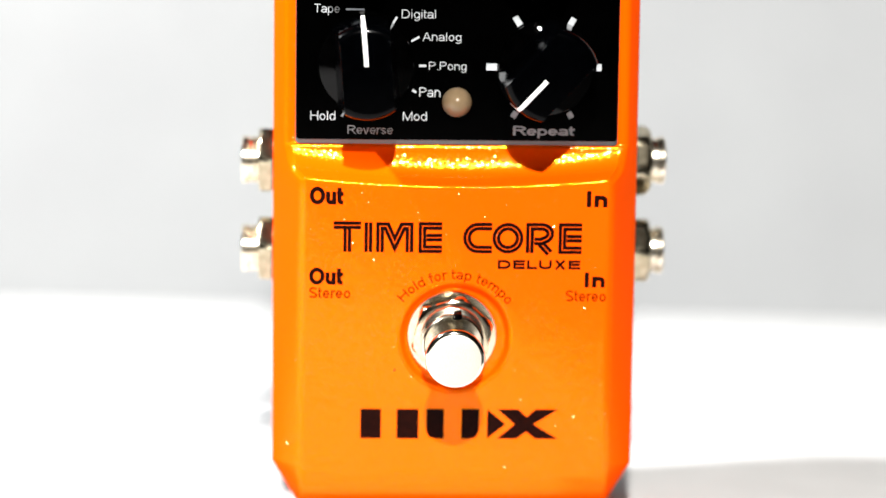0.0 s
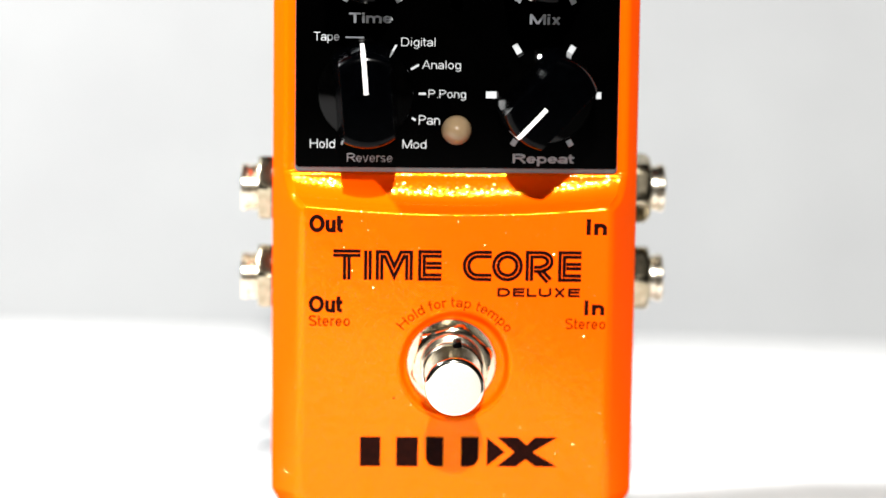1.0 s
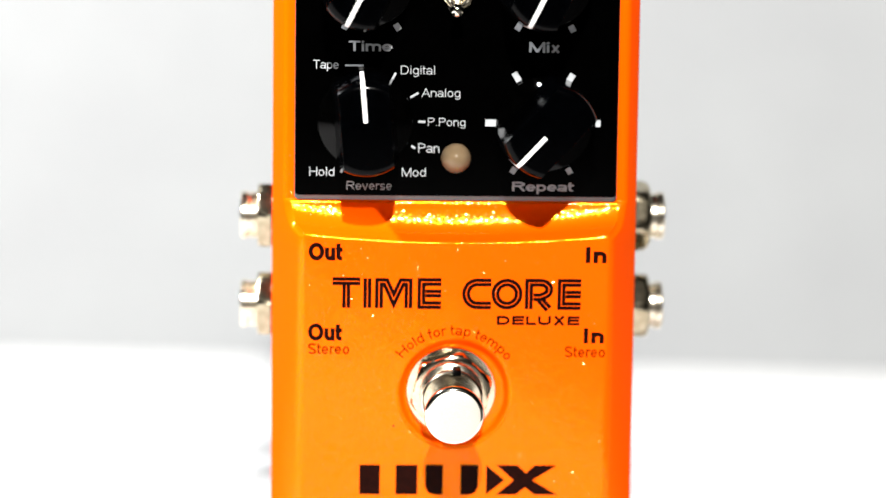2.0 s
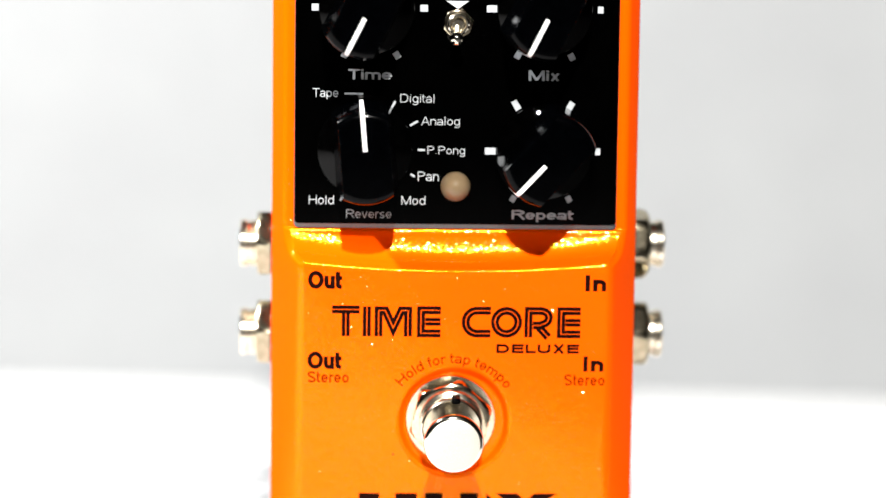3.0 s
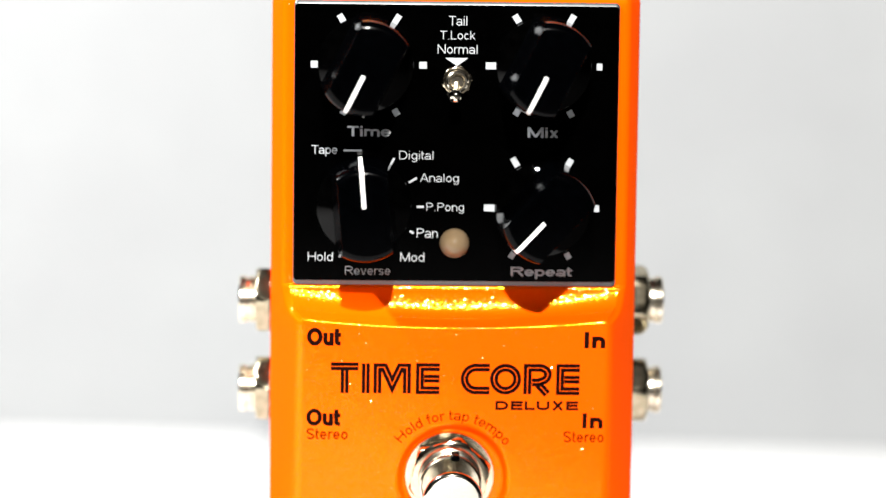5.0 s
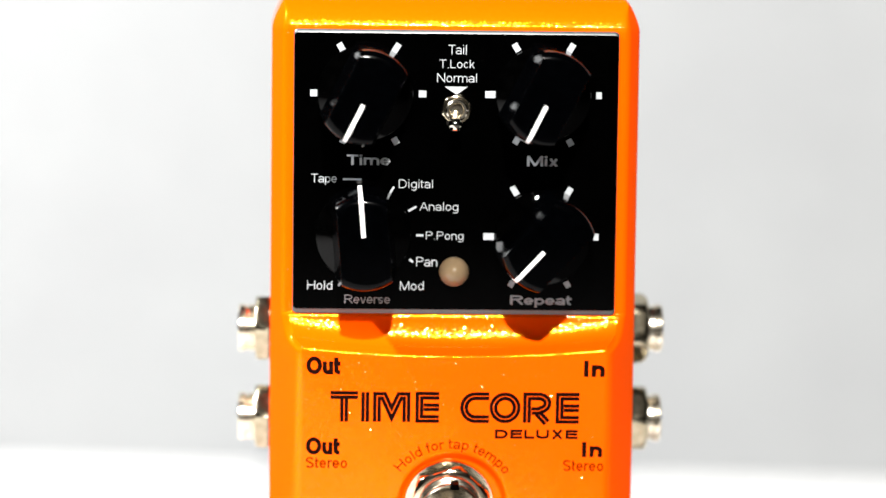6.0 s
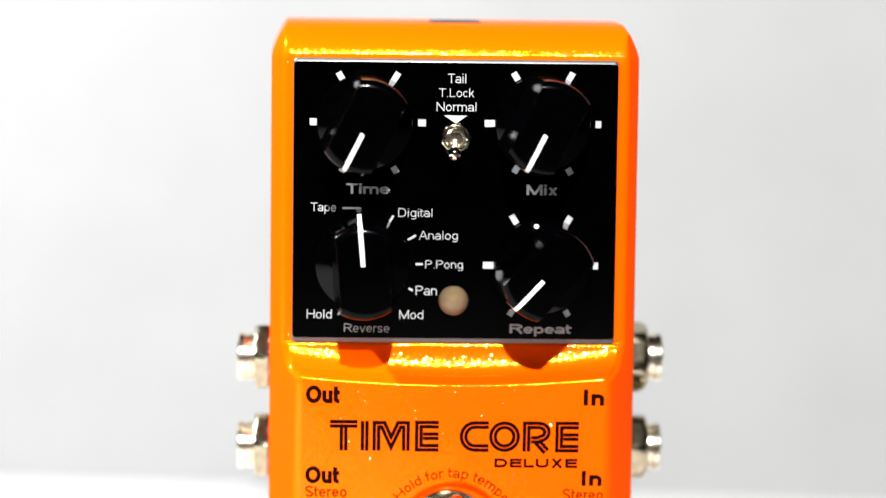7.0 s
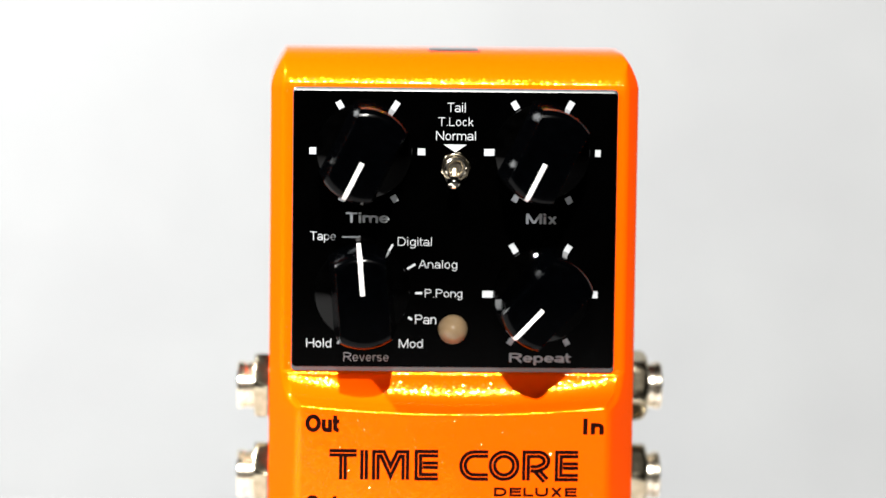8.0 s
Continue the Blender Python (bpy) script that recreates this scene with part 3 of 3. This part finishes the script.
tilt = Matrix.Rotation(math.atan(LOW_B), 4, "X")
foot_at = mm_at(SWITCH[0], SWITCH[1] + BASE, low(SWITCH[1]) - 1.75, tilt)
foot = part("footswitch", lathe([(8.85, 0.0), (8.9, 0.4), (8.7, 0.9), (6.4, 0.95), (6.4, 0.0)], 56), SOFT_CHROME, pedal, "round chrome footswitch with a satin button", foot_at)
part("nut", hex_nut(8.5, 2.5, 6.2, 0.3), SOFT_CHROME, foot, at=mm_at(0, 0, 0.9))
bm = threaded(6.1, 0.8, 9.0, 1.15, 48, 5.6, 3.0)
part("collar", bm, BRASS, foot)
# a solid black block whose colour stands in for shade in the collar's keyway
bm = bmesh.new()
loft(bm, [rounded_rect(-0.85, 5.2, 0.85, 6.35, 0.2, z, 2) for z in (5.6, 8.95)])
part("slot_shade", bm, KNOB, foot, "black block standing in for the shaded keyway in the threaded collar", at=mm_at(0.75, 0, 0.12))
part("button", lathe([(4.3, 2.0), (4.3, 14.0), (4.65, 15.2), (5.72, 18.4), (5.8, 18.65), (5.76, 18.9), (5.62, 19.15), (5.4, 19.38), (5.15, 19.52), (4.9, 19.56), (4.0, 19.5)], 64), CHROME, foot, "chrome push button", at=mm_at(0, 0.05, 0))
part("button_cap", lathe([(5.02, 19.4), (5.02, 19.62), (4.7, 19.77), (3.0, 19.84), (0.01, 19.85)], 64), SATIN, foot, "satin flat top of the push button", at=mm_at(0, 0.05, 0))

# sockets on the sides
for side, x, y, nut_h, end, spin in ((-1, -36.25, -33.6, 3.1, 6.5, 0.09), (-1, -36.25, -51.7, 3.1, 6.45, 0.16), (1, 36.25, -33.1, 3.8, 6.75, 0.30), (1, 36.25, -51.5, 3.9, 6.7, 0.96)):
    at = mm_at(x, y + BASE, -20.0, Matrix.Rotation(radians(90 * side), 4, "Y"))
    jack = part("jack_socket", lathe([(6.2, 0.0), (6.25, 0.1), (6.15, 0.3), (5.0, 0.3), (5.0, 0.0)], 40), CHROME, pedal, "chrome audio jack socket with hexagonal nut", at)
    part("nut", hex_nut(7.3, nut_h - 0.3, 4.7, spin), NUT, jack, at=mm_at(0, 0, 0.3))
    part("barrel", threaded(4.85, 0.5, end, 0.8, 40, 3.2, 5.0), BRASS, jack, "threaded nickel barrel")

bm = bmesh.new()
loft(bm, [rounded_rect(-5.2, -6.0, 5.2, 5.0, 1.0, z) for z in (0.0, 0.2)] + [rounded_rect(-4.9, -5.7, 4.9, 4.7, 1.0, 0.35)])
part("power_socket", bm, RUBBER, pedal, "black plastic power socket in the top end", mm_at(0.15, 34.3 + BASE, -20.0, Matrix.Rotation(radians(-90), 4, "X")))

# printing on the lower face
for text, x0, y0, x1, y1, mat, bold, colour in (
        ("Out", -28.82, -39.82, -22.18, -36.27, INK, 0.235, "dark"), ("In", 25.41, -39.74, 29.49, -36.50, INK, 0.26, "dark"),
        ("Out", -28.84, -55.94, -22.16, -52.45, INK, 0.235, "dark"), ("In", 25.40, -55.91, 29.39, -52.85, INK, 0.26, "dark"),
        ("Stereo", -28.82, -58.67, -20.70, -56.44, RED_INK, 0.15, "red"), ("Stereo", 21.70, -58.78, 29.69, -56.54, RED_INK, 0.15, "red"),
        ("DELUXE", 8.20, -52.52, 24.50, -50.36, INK, 0.27, "dark")):
    up = 0.41 - 0.004 * x0   # the print sits a little askew
    word(text, x0, y0 + up, x1, y1 + up, mat, pedal, on_low, colour + " printed word " + text, bold).matrix_basis = FACE

for name, (verts, faces) in zip(("Hold", "for", "tap", "tempo"), glyphs("Hold for tap tempo", 0.14, 9.6)):
    bm = bmesh.new()
    made = []
    for u, v in verts:
        a = radians(90 + 50.8 - 104.0 * u)
        r = 12.25 + v * 2.6
        x, y = -0.2 + r * math.cos(a), -66.95 + r * math.sin(a)
        made.append(bm.verts.new((x, y, on_low(x, y))))
    for f in faces:
        bm.faces.new([made[k] for k in f])
    part("printed_word", bm, RED_INK, pedal, "red printed word " + name + " set in an arc", FACE, smooth=0)

H, S = 5.96, 0.72


def arc(cx, cy, rx, ry, a0, a1, n=10):
    return [(cx + rx * math.cos(radians(a)), cy + ry * math.sin(radians(a))) for a in np.linspace(a0, a1, n)]


def letter_lines(kind, w):
    """Centre lines of a wide inline capital of width w."""
    if kind == "T":
        return [[(0, H - 0.62), (w, H - 0.62)], [(w / 2, 0), (w / 2, H - 1.3)]], False
    if kind == "I":
        return [[(w / 2, 0), (w / 2, H)]], False
    if kind == "M":
        return [[(S, 0), (S, H - 0.75), (w * 0.28, H - 0.75), (w / 2, 1.7), (w * 0.72, H - 0.75), (w - S, H - 0.75), (w - S, 0)]], False
    if kind == "E":
        return [[(w, 0.66), (S, 0.66), (S, H - 0.66), (w, H - 0.66)], [(1.55, H / 2), (w, H / 2)]], False
    if kind == "C":
        return [[(w, 0.68), *arc(2.9, H / 2, 2.9 - S, H / 2 - 0.68, 270, 90, 16), (w, H - 0.68)]], False
    if kind == "O":
        return [arc(w / 2, H / 2, w / 2 - S, H / 2 - 0.68, 360, 0, 33)[:-1]], True
    return [[(S, 0), (S, H - 0.66), (w - 2.3, H - 0.66), *arc(w - 2.3, H * 0.66, 1.6, H * 0.34 - 0.66, 80, -80, 8), (w - 2.3, H * 0.40), (1.6, H * 0.40)],
            [(w * 0.52, H * 0.34), (w - 0.75, 0)]], False


for kind, x0, x1 in (("T", -24.1, -18.7), ("I", -18.0, -16.55), ("M", -15.7, -8.5), ("E", -7.4, -2.8), ("C", 1.35, 7.0), ("O", 7.1, 13.1), ("R", 13.7, 19.1), ("E", 20.1, 24.65)):
    bm = bmesh.new()
    lines, closed = letter_lines(kind, x1 - x0)
    for line in lines:
        pts = [(x0 + x, -48.75 + y) for x, y in line]
        stroke(bm, pts, -0.79, -0.08, on_low, closed)
        stroke(bm, pts, 0.08, 0.79, on_low, closed)
    part("printed_letter", bm, INK, pedal, "dark double-line printed capital letter " + kind, FACE, smooth=0)

# maker's mark as plain shapes
for pts in ([(-18.5, -87.15), (-18.5, -81.05), (-14.4, -81.05), (-14.4, -87.15)],
            [(-11.3, -87.15), (-11.3, -81.05), (-6.95, -81.05), (-6.95, -87.15)],
            [(-5.4, -81.0), (-1.9, -81.0), (-1.9, -87.15), (-3.5, -87.15), (-4.8, -86.8), (-5.4, -85.6)],
            [(1.6, -81.0), (5.1, -81.0), (5.1, -85.6), (4.5, -86.8), (3.2, -87.15), (1.6, -87.15)],
            [(6.7, -81.0), (10.4, -84.1), (6.7, -87.1)],
            [(8.7, -81.0), (12.9, -81.0), (14.6, -82.6), (16.3, -81.0), (20.8, -81.0), (15.9, -84.1), (20.9, -87.1), (16.4, -87.1), (14.5, -85.6), (12.6, -87.1), (8.7, -87.1), (12.2, -84.1)]):
    part("printed_shape", polygon([(x, y + 0.4) for x, y in pts], on_low), INK, pedal, "dark plain printed shape of the maker's mark", FACE, smooth=0)

# a grain of dirt under the clear coat
part("paint_speck", polygon([(-11.86 + 0.26 * math.cos(k * 0.9), -72.66 + 0.2 * math.sin(k * 0.9)) for k in range(7)], on_low), INK, pedal, "tiny dark speck in the paint", FACE, smooth=0)

# ---- behind the pedal ----
# two thin rods lie across the card
rod = new("support_rod")
rod.matrix_basis = pose(-0.0065, 0.1055, 0.0017, 0, 90, 0)
tagged(rod, "thin grey metal rod lying on white card behind the pedal", "rod", "rods behind the pedal")
part("rod_body", lathe([(1.2, -38.0), (1.6, -37.6), (1.7, -37.0), (1.7, 0.0), (1.7, 37.0), (1.6, 37.6), (1.2, 38.0)], 24), ROD, rod)
copy_thing(rod, pose(-0.0085, 0.134, 0.0017, 0, 90, 0))
